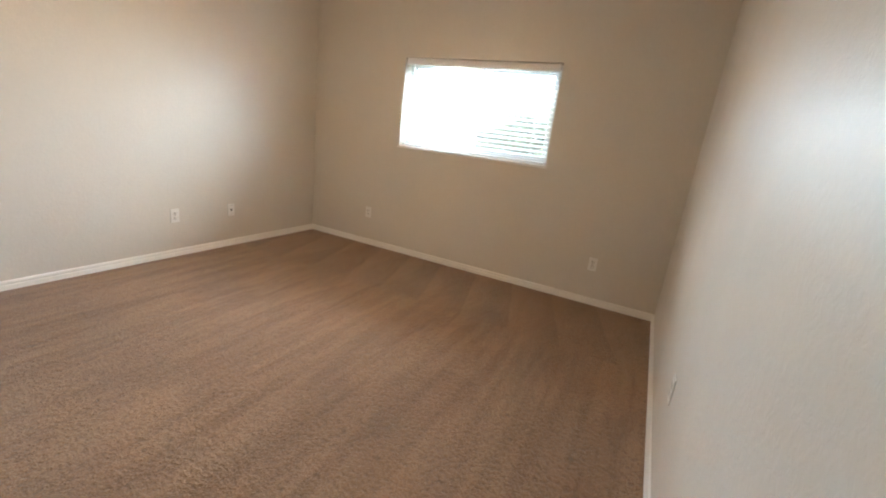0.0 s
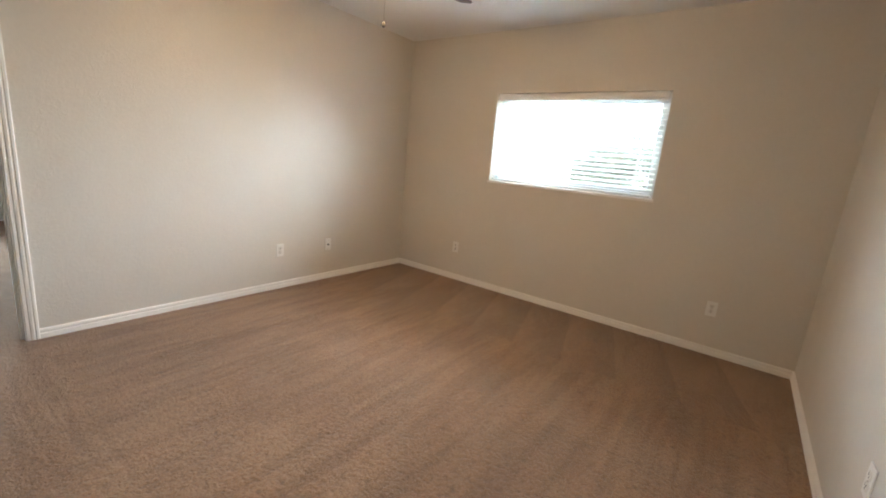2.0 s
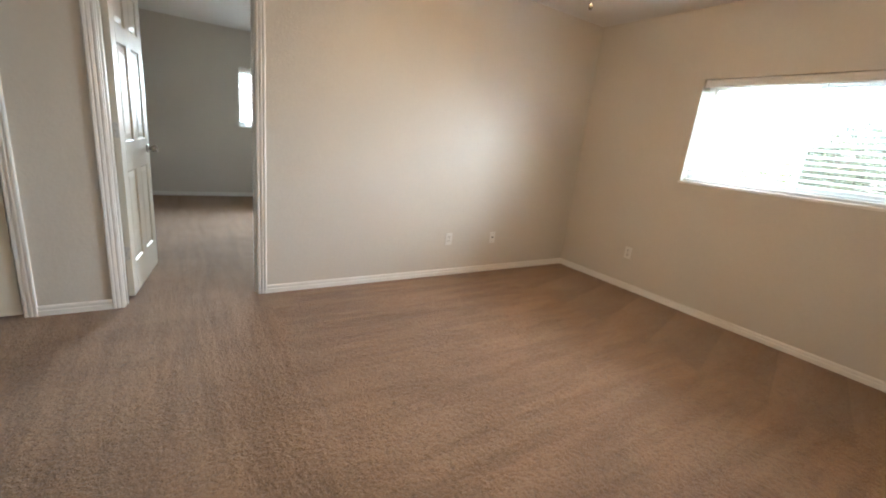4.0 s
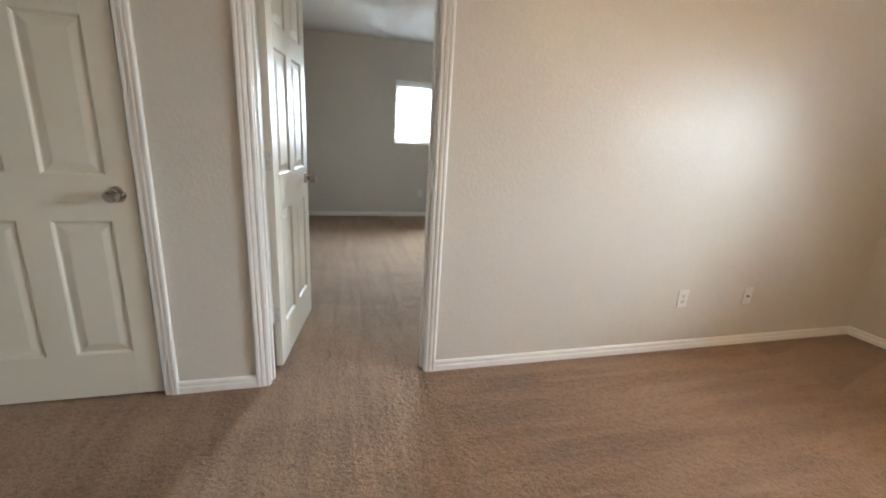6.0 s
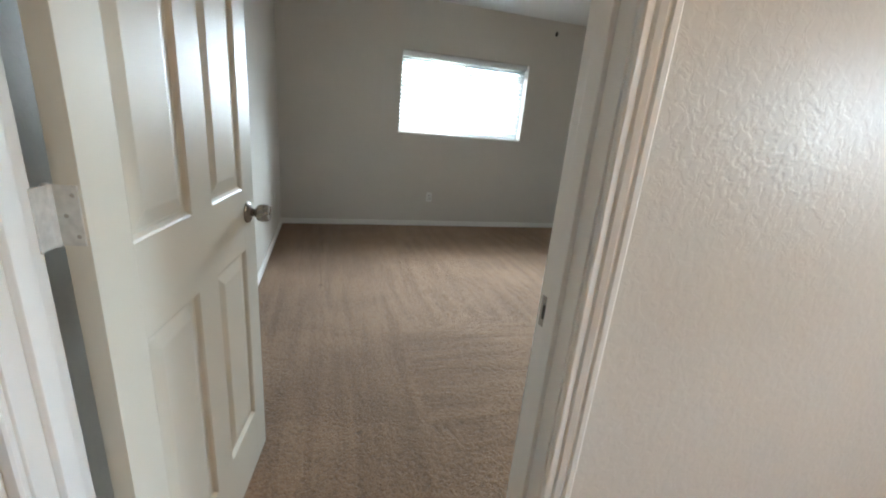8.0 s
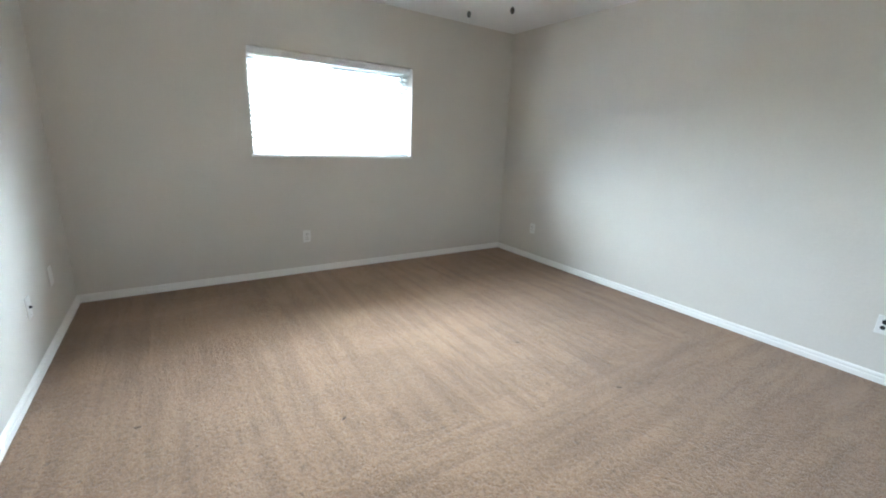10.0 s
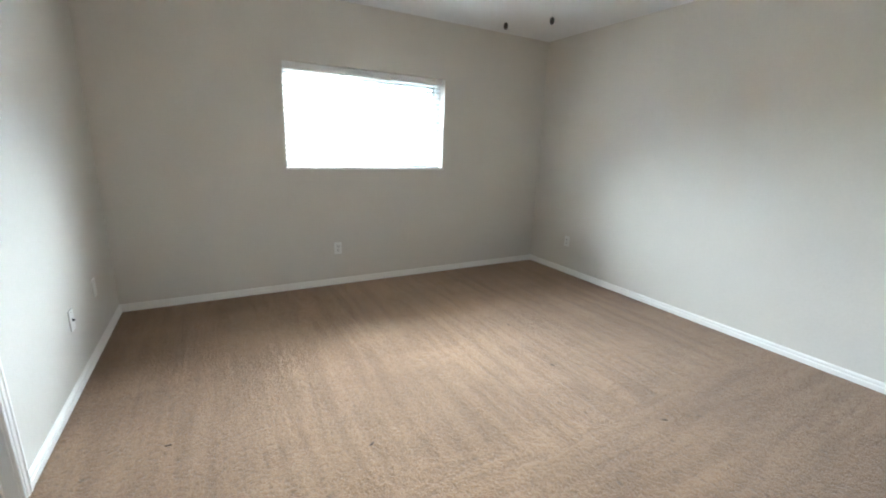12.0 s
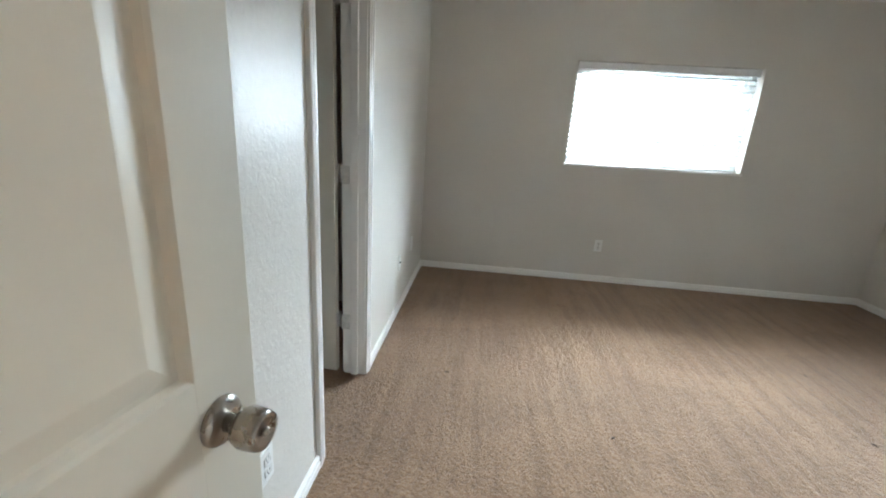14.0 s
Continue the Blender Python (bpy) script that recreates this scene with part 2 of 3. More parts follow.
def extrude(profile, ends):
    """Sweep a closed profile from one end to the other; ends map a profile point to space."""
    bm = bmesh.new()
    loops = [[bm.verts.new(f(a, h)) for a, h in profile] for f in ends]
    n = len(profile)
    for a, b in zip(loops, loops[1:]):
        for k in range(n):
            bm.faces.new([a[k], a[(k + 1) % n], b[(k + 1) % n], b[k]])
    bm.faces.new(loops[0])
    bm.faces.new(loops[-1])
    return bm


def slab(name, axis, near, far, u, z, holes, mat, label):
    """A wall between two planes of an axis, with openings right through it."""
    us = sorted({*u, *[v for h in holes for v in h[:2]]})
    zs = sorted({*z, *[v for h in holes for v in h[2:]]})
    solid = {}
    for i in range(len(us) - 1):
        for j in range(len(zs) - 1):
            cu, cz = (us[i] + us[i + 1]) / 2, (zs[j] + zs[j + 1]) / 2
            solid[i, j] = not any(h[0] < cu < h[1] and h[2] < cz < h[3] for h in holes)
    bm = bmesh.new()

    def vert(d, a, c):
        return bm.verts.new((d, a, c) if axis == "x" else (a, d, c))

    for (i, j), s in solid.items():
        if not s:
            continue
        a, b, c, d = us[i], us[i + 1], zs[j], zs[j + 1]
        for k in (near, far):
            bm.faces.new([vert(k, a, c), vert(k, b, c), vert(k, b, d), vert(k, a, d)])
        for di, dj, (p, q) in ((-1, 0, ((a, c), (a, d))), (1, 0, ((b, c), (b, d))), (0, -1, ((a, c), (b, c))), (0, 1, ((a, d), (b, d)))):
            if not solid.get((i + di, j + dj), False):
                bm.faces.new([vert(near, *p), vert(near, *q), vert(far, *q), vert(far, *p)])
    bmesh.ops.remove_doubles(bm, verts=bm.verts[:], dist=1e-5)
    return tagged(part(name, bm, mat), label, "wall", kind="structure")


# ---- floor, ceiling and walls ----
floor = part("floor", boxes(((W2 - T, -2.4, -0.12), (E1 + T, N1 + T, 0.012))), CARPET)
tagged(floor, "wall-to-wall beige-brown cut-pile carpet with vacuum marks", "carpet", kind="structure")
ceil = part("ceiling", boxes(((W2 - T, -2.4, CEILING), (E1 + T, N1 + T, CEILING + 0.12))), CEIL)
tagged(ceil, "white textured flat ceiling", "ceiling", kind="structure")
roof = part("roof", boxes(((W2 - T - 0.02, -2.5, CEILING + 0.125), (E1 + T + 0.02, N1 + T + 0.02, CEILING + 0.3))), SHINGLE)
tagged(roof, "brown shingle roof deck over the rooms", "roof", kind="structure")

Z = (0.0, CEILING)
GREIGE = "greige painted wall with knockdown texture"
slab("wall_north_1", "y", N1, N1 + T, (E2, E1 + T), Z, [WIN1], PAINT, GREIGE + " around the window")
slab("wall_east", "x", E1, E1 + T, (S1 - T, N1), Z, [], PAINT, GREIGE + ", slightly glossy")
slab("wall_south_1", "y", S1 - T, S1, (W1, E1), Z, [], PAINT, GREIGE)
slab("wall_middle", "x", E2, W1, (S1 - T, N1), Z, [(D_LO - 0.018, D_HI + 0.018, -1, DOOR_H + 0.018), (C_LO - 0.018, C_HI + 0.018, -1, DOOR_H + 0.018)], PAINT, GREIGE + " between the two bedrooms")
slab("wall_north_2", "y", N2, N2 + T, (W2 - T, E2), Z, [], PAINT, GREIGE)
slab("wall_west", "x", W2 - T, W2, (S2 - 0.115, N2), Z, [WIN2], PAINT, GREIGE + " around the window")
slab("wall_south_2", "y", S2 - 0.115, S2, (W2, E2), Z, [(B_LO - 0.018, B_HI + 0.018, -1, DOOR_H + 0.018)], PAINT, GREIGE + " with a doorway")
slab("wall_closet_west", "x", -6.9, -6.8, (-2.2, S2 - 0.115), Z, [], PAINT, GREIGE + " of the dark side room")
slab("wall_closet_east", "x", -4.6, -4.5, (-2.2, S2 - 0.115), Z, [], PAINT, GREIGE + " of the dark side room")
slab("wall_closet_south", "y", -2.3, -2.2, (-6.9, -4.5), Z, [], PAINT, GREIGE + " of the dark side room")
slab("wall_wardrobe_back", "x", -4.48, -4.38, (-1.98, S2 - 0.115), Z, [], PAINT, GREIGE + " behind the closet door")
slab("wall_wardrobe_side", "y", -1.98, -1.88, (-4.38, E2), Z, [], PAINT, GREIGE + " behind the closet door")

# ---- baseboards ----
BASE = [(0, 0), (0.014, 0), (0.014, 0.039), (0.0125, 0.043), (0.0070, 0.045), (0.0070, 0.051), (0.0125, 0.054), (0.012, 0.063), (0.007, 0.070), (0.0, 0.073)]


def baseboard(axis, wall, side, lo, hi, mitre_lo=0, mitre_hi=0):
    """A run along a wall; side is the way into the room; mitres follow the corners."""
    def end(u, m):
        return lambda a, h: (wall + side * a, u + m * a, h) if axis == "x" else (u + m * a, wall + side * a, h)
    ob = part("baseboard", extrude(BASE, [end(lo, mitre_lo), end(hi, -mitre_hi)]), TRIM)
    tagged(ob, "white painted moulded baseboard at the carpet's edge", "baseboard", kind="structure")


CW = 0.058
REV = 0.005
baseboard("y", N1, -1, W1, E1, 1, 1)
baseboard("x", E1, -1, S1, N1, 1, 1)
baseboard("y", S1, 1, W1, E1, 1, 1)
baseboard("x", W1, 1, D_HI + REV + CW, N1, 0, 1)
baseboard("x", W1, 1, C_HI + REV + CW, D_LO - REV - CW)
baseboard("x", W1, 1, S1, C_LO - REV - CW, 1, 0)
baseboard("y", N2, -1, W2, E2, 1, 1)
baseboard("x", W2, 1, S2, N2, 1, 1)
baseboard("y", S2, 1, W2, B_LO - REV - CW, 1, 0)
baseboard("y", S2, 1, B_HI + REV + CW, E2, 0, 1)
baseboard("x", E2, -1, D_HI + REV + CW, N2, 0, 1)

# ---- door frames ----
CASE = [(0, 0), (0, 0.009), (0.003, 0.0115), (0.013, 0.0115), (0.0155, 0.008), (0.018, 0.008), (0.021, 0.0135), (0.032, 0.016),
        (0.037, 0.0125), (0.040, 0.0125), (0.043, 0.017), (0.053, 0.0175), (0.058, 0.014), (0.058, 0)]


def casing(parent, place, lo, hi, reveal=REV):
    """Moulded trim round one side of a doorway; place(u, n, z) maps into the room."""
    a0, b0, top = lo - reveal, hi + reveal, DOOR_H + reveal
    legs = (
        [lambda a, h: place(a0 - a, h, 0.0), lambda a, h: place(a0 - a, h, top + a)],
        [lambda a, h: place(a0 - a, h, top + a), lambda a, h: place(b0 + a, h, top + a)],
        [lambda a, h: place(b0 + a, h, top + a), lambda a, h: place(b0 + a, h, 0.0)],
    )
    for ends in legs:
        part("casing", extrude(CASE, ends), TRIM, parent)


def door_frame(name, axis, near, far, lo, hi, stop_at, label, both=True):
    """Jambs, stops and casings of a doorway; near is the face of the wall whose normal points up the axis."""
    root = empty(name, Matrix())

    def place(u, d, z):
        return (d, u, z) if axis == "x" else (u, d, z)

    def span(u0, u1, d0, d1, z0, z1):
        p, q = place(u0, d0, z0), place(u1, d1, z1)
        return tuple(min(s) for s in zip(p, q)), tuple(max(s) for s in zip(p, q))

    part("jamb", boxes(span(lo - 0.016, lo, near, far, 0, DOOR_H), bevel=0.0015), TRIM, root)
    part("jamb", boxes(span(hi, hi + 0.016, near, far, 0, DOOR_H), bevel=0.0015), TRIM, root)
    part("head_jamb", boxes(span(lo - 0.016, hi + 0.016, near, far, DOOR_H + 0.0005, DOOR_H + 0.016), bevel=0.0015), TRIM, root)
    s0, s1 = stop_at
    part("door_stop", boxes(span(lo, lo + 0.011, s0, s1, 0, DOOR_H - 0.011), bevel=0.002), TRIM, root)
    part("door_stop", boxes(span(hi - 0.011, hi, s0, s1, 0, DOOR_H - 0.011), bevel=0.002), TRIM, root)
    part("door_stop", boxes(span(lo, hi, s0, s1, DOOR_H - 0.011, DOOR_H), bevel=0.002), TRIM, root)
    casing(root, lambda u, n, z: place(u, max(near, far) + n, z), lo, hi)
    if both:
        casing(root, lambda u, n, z: place(u, min(near, far) - n, z), lo, hi, 0.014)
    return tagged(root, label, "door frame", kind="structure"), span


frame_1, span_1 = door_frame("door_frame_1", "x", W1, E2, D_LO, D_HI, (-3.614, -3.578), "white enamelled door frame with ribbed casing")
strike = part("strike_plate", boxes(span_1(D_HI - 0.0015, D_HI + 0.002, -3.645, -3.613, 0.905, 0.967), bevel=0.0006), NICKEL, frame_1, "satin nickel strike plate")
part("latch_hole", boxes(span_1(D_HI - 0.0022, D_HI + 0.004, -3.637, -3.624, 0.921, 0.951)), DARK, strike, "dark latch hole")
frame_2, span_2 = door_frame("door_frame_2", "x", W1, E2, C_LO, C_HI, (-3.625, -3.592), "white enamelled frame of the closet door", both=False)
frame_3, span_3 = door_frame("door_frame_3", "y", S2, S2 - 0.115, B_LO, B_HI, (-0.483, -0.448), "white enamelled frame of the side room's doorway")


# ---- doors ----
def knob(parent, x, z, face, side):
    """A satin knob on one face; side is +1 or -1 along the leaf's y."""
    m = pose(x, face, z, -90 * side)
    rose = part("rose", lathe([(0, 0), (0.033, 0), (0.033, 0.003), (0.030, 0.007), (0.022, 0.010), (0.0145, 0.012), (0, 0.012)]), NICKEL, parent, "satin nickel rose", m, True)
    part("knob", lathe([(0.0, 0.010), (0.0125, 0.010), (0.0120, 0.022), (0.016, 0.027), (0.0235, 0.032), (0.0265, 0.040), (0.0268, 0.050), (0.0255, 0.061), (0.0235, 0.066), (0.017, 0.066), (0.0155, 0.0645), (0.0, 0.0645)]), NICKEL, rose, "satin nickel tulip knob", None, True)
    part("lock_button", lathe([(0.0, 0.0640), (0.006, 0.0640), (0.006, 0.068), (0.0045, 0.0695), (0.0, 0.0695)], n=16), NICKEL, rose, "", None, True)


def panel_door(name, at, width, y0, hinge_side, label, knobs=(1, -1), hinges=True):
    """A six-panel moulded leaf from x = 0.004, its thickness from y0 to y0 + 0.035; hinge pin at the origin."""
    t = 0.035
    root = empty(name, at)
    x0, x1, zb, zt = 0.004, 0.004 + width, 0.026, 2.042
    y1 = y0 + t
    stile = 0.098 * width / 0.74
    mid = (x0 + x1) / 2
    half = 0.054
    cols = ((x0 + stile, mid - half), (mid + half, x1 - stile))
    rows = ((0.236, 0.838), (1.021, 1.600), (1.700, 1.930))
    edges = [zb, *[v for r in rows for v in r], zt]
    frame_bm = bmesh.new()
    box(frame_bm, (x0, y0, zb), (x0 + stile, y1, zt), 0.0012)
    box(frame_bm, (x1 - stile, y0, zb), (x1, y1, zt), 0.0012)
    for lo, hi in zip(edges[0::2], edges[1::2]):
        box(frame_bm, (x0 + stile, y0, lo), (x1 - stile, y1, hi))
    for lo, hi in rows:
        box(frame_bm, (mid - half, y0, lo), (mid + half, y1, hi))
    part("leaf", frame_bm, DOOR, root)
    rings = ((0.0, 0.0), (0.005, 0.003), (0.011, 0.0095), (0.018, 0.0095), (0.045, 0.0035), (0.048, 0.0030))
    for c0, c1 in cols:
        for r0, r1 in rows:
            bm = bmesh.new()
            for face, way in ((y0, 1), (y1, -1)):
                loops = []
                for inset, deep in rings:
                    y = face + way * deep
                    loops.append([bm.verts.new((a, y, c)) for a, c in ((c0 + inset, r0 + inset), (c1 - inset, r0 + inset), (c1 - inset, r1 - inset), (c0 + inset, r1 - inset))])
                for a, b in zip(loops, loops[1:]):
                    for k in range(4):
                        bm.faces.new([a[k], a[(k + 1) % 4], b[(k + 1) % 4], b[k]])
                bm.faces.new(loops[-1])
            part("panel", bm, DOOR, root)
    kx = x1 - 0.066
    if 1 in knobs:
        knob(root, kx, 0.948, y1, 1)
    if -1 in knobs:
        knob(root, kx, 0.948, y0, -1)
    if knobs == (1, -1):
        part("latch_plate", boxes(((x1 - 0.001, y0 + 0.005, 0.907), (x1 + 0.0012, y1 - 0.005, 0.963)), bevel=0.0004), NICKEL, root, "satin nickel latch plate")
    if hinges:
        for z in (0.32, 1.093, 1.87):
            bm = lathe([(0, z - 0.047), (0.004, z - 0.046), (0.0062, z - 0.043), (0.0062, z + 0.043), (0.004, z + 0.046), (0, z + 0.047)], n=14)
            hinge = part("hinge", bm, PAINTED_STEEL, root, "paint-covered steel hinge", None, True)
            mids = (y0 + y1) / 2
            a, b = (y0 + 0.004, y1 + 0.006) if hinge_side > 0 else (y0 - 0.006, y1 - 0.004)
            part("hinge_leaf", boxes(((x0 - 0.0025, a, z - 0.044), (x0 - 0.0002, b, z + 0.044)), bevel=0.0006), PAINTED_STEEL, hinge)
            for dz in (-0.03, 0.0, 0.03):
                part("screw", lathe([(0, 0), (0.0035, 0), (0.0028, 0.001), (0, 0.0008)], pose(x0 - 0.0024, mids + 0.006 * (1 if dz == 0 else -1), z + dz, 0, -90), n=10), NICKEL, hinge)
    return tagged(root, label, "door", kind="structure")


PIN_1 = pose(-3.688, -0.301, 0, 0, 0, 171.7)
panel_door("door_1", PIN_1, 0.738, -0.041, 1, "white six-panel door standing open into the second bedroom")
panel_door("door_2", pose(-3.546, C_LO, 0, 0, 0, 90), C_HI - C_LO - 0.009, 0.0, 1, "white six-panel closet door, shut", knobs=(-1,), hinges=False)
panel_door("door_3", pose(-5.896, -0.555, 0, 0, 0, -94), 0.585, 0.006, -1, "white six-panel door standing open into the dark side room")
for z in (0.32, 1.093, 1.87):
    part("jamb_hinge_leaf", boxes(((-3.684, D_LO - 0.0005, z - 0.044), (-3.648, D_LO + 0.0022, z + 0.044)), bevel=0.0006), PAINTED_STEEL, frame_1)
    part("jamb_hinge_leaf", boxes(((B_LO - 0.0005, -0.538, z - 0.044), (B_LO + 0.0022, -0.492, z + 0.044)), bevel=0.0006), PAINTED_STEEL, frame_3)


# ---- windows and blinds (built facing -y, sill corner at the origin, width along x) ----
def window(name, at, w, h, screen_left, label):
    root = empty(name, at)
    d = 0.105
    part("window_frame", boxes(((0, d, 0), (0.045, d + 0.05, h)), ((w - 0.045, d, 0), (w, d + 0.05, h)), ((0.045, d, 0), (w - 0.045, d + 0.05, 0.045)), ((0.045, d, h - 0.045), (w - 0.045, d + 0.05, h)), bevel=0.003), VINYL, root)
    c = w / 2
    for lo, hi, dy in ((0.045, c + 0.02, 0.006), (c - 0.02, w - 0.045, 0.026)):
        s = 0.032
        sash = part("sash", boxes(((lo, d + dy, 0.045), (lo + s, d + dy + 0.018, h - 0.045)), ((hi - s, d + dy, 0.045), (hi, d + dy + 0.018, h - 0.045)), ((lo + s, d + dy, 0.045), (hi - s, d + dy + 0.018, 0.045 + s)), ((lo + s, d + dy, h - 0.045 - s), (hi - s, d + dy + 0.018, h - 0.045)), bevel=0.002), VINYL, root, "white vinyl sliding sash")
        pane = part("pane", boxes(((lo + s, d + dy + 0.007, 0.045 + s), (hi - s, d + dy + 0.011, h - 0.045 - s))), GLASS, sash, "clear glass pane")
        pane.visible_shadow = False
    lo, hi = (0.05, c) if screen_left else (c, w - 0.05)
    part("insect_screen", boxes(((lo, d + 0.047, 0.05), (hi, d + 0.0475, h - 0.05))), SCREEN, root, "grey insect screen")
    part("latch", boxes(((c - 0.012, d - 0.008, h * 0.48), (c + 0.012, d + 0.006, h * 0.56)), bevel=0.003), VINYL, root)
    part("window_sill", boxes(((-0.012, -0.012, -0.018), (w + 0.012, d, 0.002)), bevel=0.003), TRIM, root, "white painted sill board")
    return tagged(root, label, "window", kind="structure")


def blind(name, at, w, h, tilt, label):
    root = empty(name, at)
    a, b, y = 0.010, w - 0.026, 0.050
    part("headrail", boxes(((a, y - 0.024, h - 0.044), (b, y + 0.026, h - 0.004)), bevel=0.002), SLAT, root)
    prof = [(0, 0), (0, 0.058), (0.004, 0.061), (0.008, 0.058), (0.008, 0.050), (0.005, 0.044), (0.005, 0.016), (0.008, 0.010), (0.008, 0.002)]
    part("valance", extrude(prof, [lambda p, q: (a - 0.004, y - 0.026 - p, h - 0.064 + q), lambda p, q: (b + 0.004, y - 0.026 - p, h - 0.064 + q)]), SLAT, root, "white moulded valance")
    n = 17
    step = (h - 0.115) / n
    half = 0.0245
    prof = [(-half, 0), (-half * 0.5, 0.0022), (0, 0.003), (half * 0.5, 0.0022), (half, 0), (half, -0.0028), (half * 0.5, -0.0006), (0, 0.0002), (-half * 0.5, -0.0006), (-half, -0.0028)]
    first = None
    for k in range(n):
        z = 0.052 + step * (k + 0.5)
        sag = random.uniform(-0.0012, 0.0012)
        m = pose(0, y, z + sag, tilt + random.uniform(-2.0, 2.0), random.uniform(-0.12, 0.12), 0)
        if first is None:
            first = part("slat", extrude(prof, [lambda p, q: (a, p, q), lambda p, q: (b, p, q)]), SLAT, root, "", m)
        else:
            again("slat", first, root, m)
    part("bottom_rail", boxes(((a, y - 0.025, 0.010), (b, y + 0.025, 0.028)), bevel=0.003), SLAT, root)
    for x in (a + 0.14, (a + b) / 2, b - 0.14):
        bm = boxes(((x - 0.0012, y - 0.027, 0.02), (x + 0.0012, y - 0.0255, h - 0.05)), ((x - 0.0012, y + 0.0255, 0.02), (x + 0.0012, y + 0.027, h - 0.05)), ((x + 0.006, y - 0.001, 0.02), (x + 0.0078, y + 0.001, h - 0.05)))
        part("ladder_cord", bm, CORD, root, "white ladder cord")
    part("tilt_wand", lathe([(0, 0.0), (0.004, 0.002), (0.0045, 0.1), (0.0035, 0.42), (0, 0.43)], pose(a + 0.09, y - 0.040, h - 0.49), n=8), CORD, root, "", None, True)
    part("lift_cord", lathe([(0, 0), (0.0012, 0.001), (0.0012, 0.52), (0, 0.521)], pose(b - 0.10, y - 0.040, h - 0.58), n=6), CORD, root)
    part("cord_tassel", lathe([(0, 0), (0.007, 0.003), (0.006, 0.02), (0.002, 0.034), (0, 0.035)], pose(b - 0.10, y - 0.040, h - 0.615), n=12), IVORY, root, "grey plastic tassel", None, True)
    return tagged(root, label, "window blind", group="window blinds")


AT_1 = pose(WIN1[0], N1, WIN1[2])
AT_2 = pose(W2, WIN2[0], WIN2[2], 0, 0, 90)
window("window_1", AT_1, WIN1[1] - WIN1[0], WIN1[3] - WIN1[2], False, "white vinyl sliding window, an insect screen over one half")
window("window_2", AT_2, WIN2[1] - WIN2[0], WIN2[3] - WIN2[2], False, "white vinyl sliding window facing a bright sky")
blind("window_blind", AT_1, WIN1[1] - WIN1[0], WIN1[3] - WIN1[2], 12, "white slatted blind, lowered with its slats open, before trees")
blind("window_blind", AT_2, WIN2[1] - WIN2[0], WIN2[3] - WIN2[2], 25, "white slatted blind, lowered with its slats open, against bright sky")


# ---- wall plates (built facing -y) ----
def wall_plate(name, at, label, style):
    root = empty(name, at)
    part("cover_plate", boxes(((-0.035, -0.006, -0.057), (0.035, 0.0, 0.057)), bevel=0.0028), PLATE, root)
    if style == "duplex":
        for z in (-0.0195, 0.0195):
            face = part("receptacle", boxes(((-0.0165, -0.0085, z - 0.014), (0.0165, -0.004, z + 0.014)), bevel=0.004), IVORY, root)
            for x, s in ((-0.0064, 0.0045), (0.0064, 0.0035)):
                part("slot", boxes(((x - 0.0012, -0.0089, z + 0.001 - s + 0.003), (x + 0.0012, -0.0080, z + 0.001 + s + 0.003))), DARK, face, "dark slot")
            part("ground_hole", lathe([(0, 0), (0.0026, 0), (0.0026, 0.0006), (0, 0.0006)], pose(0, -0.0084, z - 0.008, 90), n=10), DARK, face, "dark ground hole")
        part("screw", lathe([(0, 0), (0.003, 0), (0.0022, 0.0012), (0, 0.0014)], pose(0, -0.006, 0, 90), n=10), NICKEL, root)
    elif style == "coax":
        jack = part("jack", lathe([(0, 0), (0.0085, 0), (0.0085, 0.003), (0.0050, 0.003), (0.0050, 0.010), (0.0030, 0.010), (0.0, 0.006)], pose(0, -0.006, 0, 90), n=14), DARK, root, "dark cable jack")
        for z in (-0.042, 0.042):
            part("screw", lathe([(0, 0), (0.003, 0), (0.0022, 0.0012), (0, 0.0014)], pose(0, -0.006, z, 90), n=10), NICKEL, root)
    elif style == "holes":
        part("hole", lathe([(0, 0), (0.0165, 0), (0.0165, 0.0012), (0, 0.0012)], pose(0.002, -0.0056, 0.019, 90), n=20), DARK, root, "dark open receptacle")
        part("hole", lathe([(0, 0), (0.0125, 0), (0.0125, 0.0012), (0, 0.0012)], pose(-0.004, -0.0056, -0.017, 90), n=20), DARK, root, "dark open receptacle")
    return tagged(root, label, "wall plate", group="wall plates")


DUPLEX = "white duplex electrical outlet low on the greige wall"
wall_plate("electrical_outlet", pose(W1, 2.108, 0.362, 0, 0, 90), DUPLEX, "duplex")
wall_plate("cable_outlet", pose(W1, 2.626, 0.358, 0, 0, 90), "off-white cable plate with one dark jack", "coax")
wall_plate("electrical_outlet", pose(-2.737, N1, 0.368), DUPLEX, "duplex")
wall_plate("electrical_outlet", pose(-0.373, N1, 0.368), DUPLEX, "duplex")
wall_plate("electrical_outlet", pose(E1, 1.844, 0.41, 0, 0, -90), DUPLEX, "duplex")
wall_plate("electrical_outlet", pose(W2, 1.289, 0.369, 0, 0, 90), DUPLEX, "duplex")
wall_plate("electrical_outlet", pose(-7.254, N2, 0.368), DUPLEX, "duplex")
wall_plate("electrical_outlet", pose(-4.392, N2, 0.362), "white outlet plate with two dark open holes", "holes")
wall_plate("cable_outlet", pose(-6.744, S2, 0.385, 0, 0, 180), "white cable plate with one dark jack", "coax")
wall_plate("blank_plate", pose(-7.25, S2, 0.40, 0, 0, 180), "plain white cover plate on the greige wall", "blank")
wall_plate("electrical_outlet", pose(-4.853, S2, 0.362, 0, 0, 180), DUPLEX, "duplex")


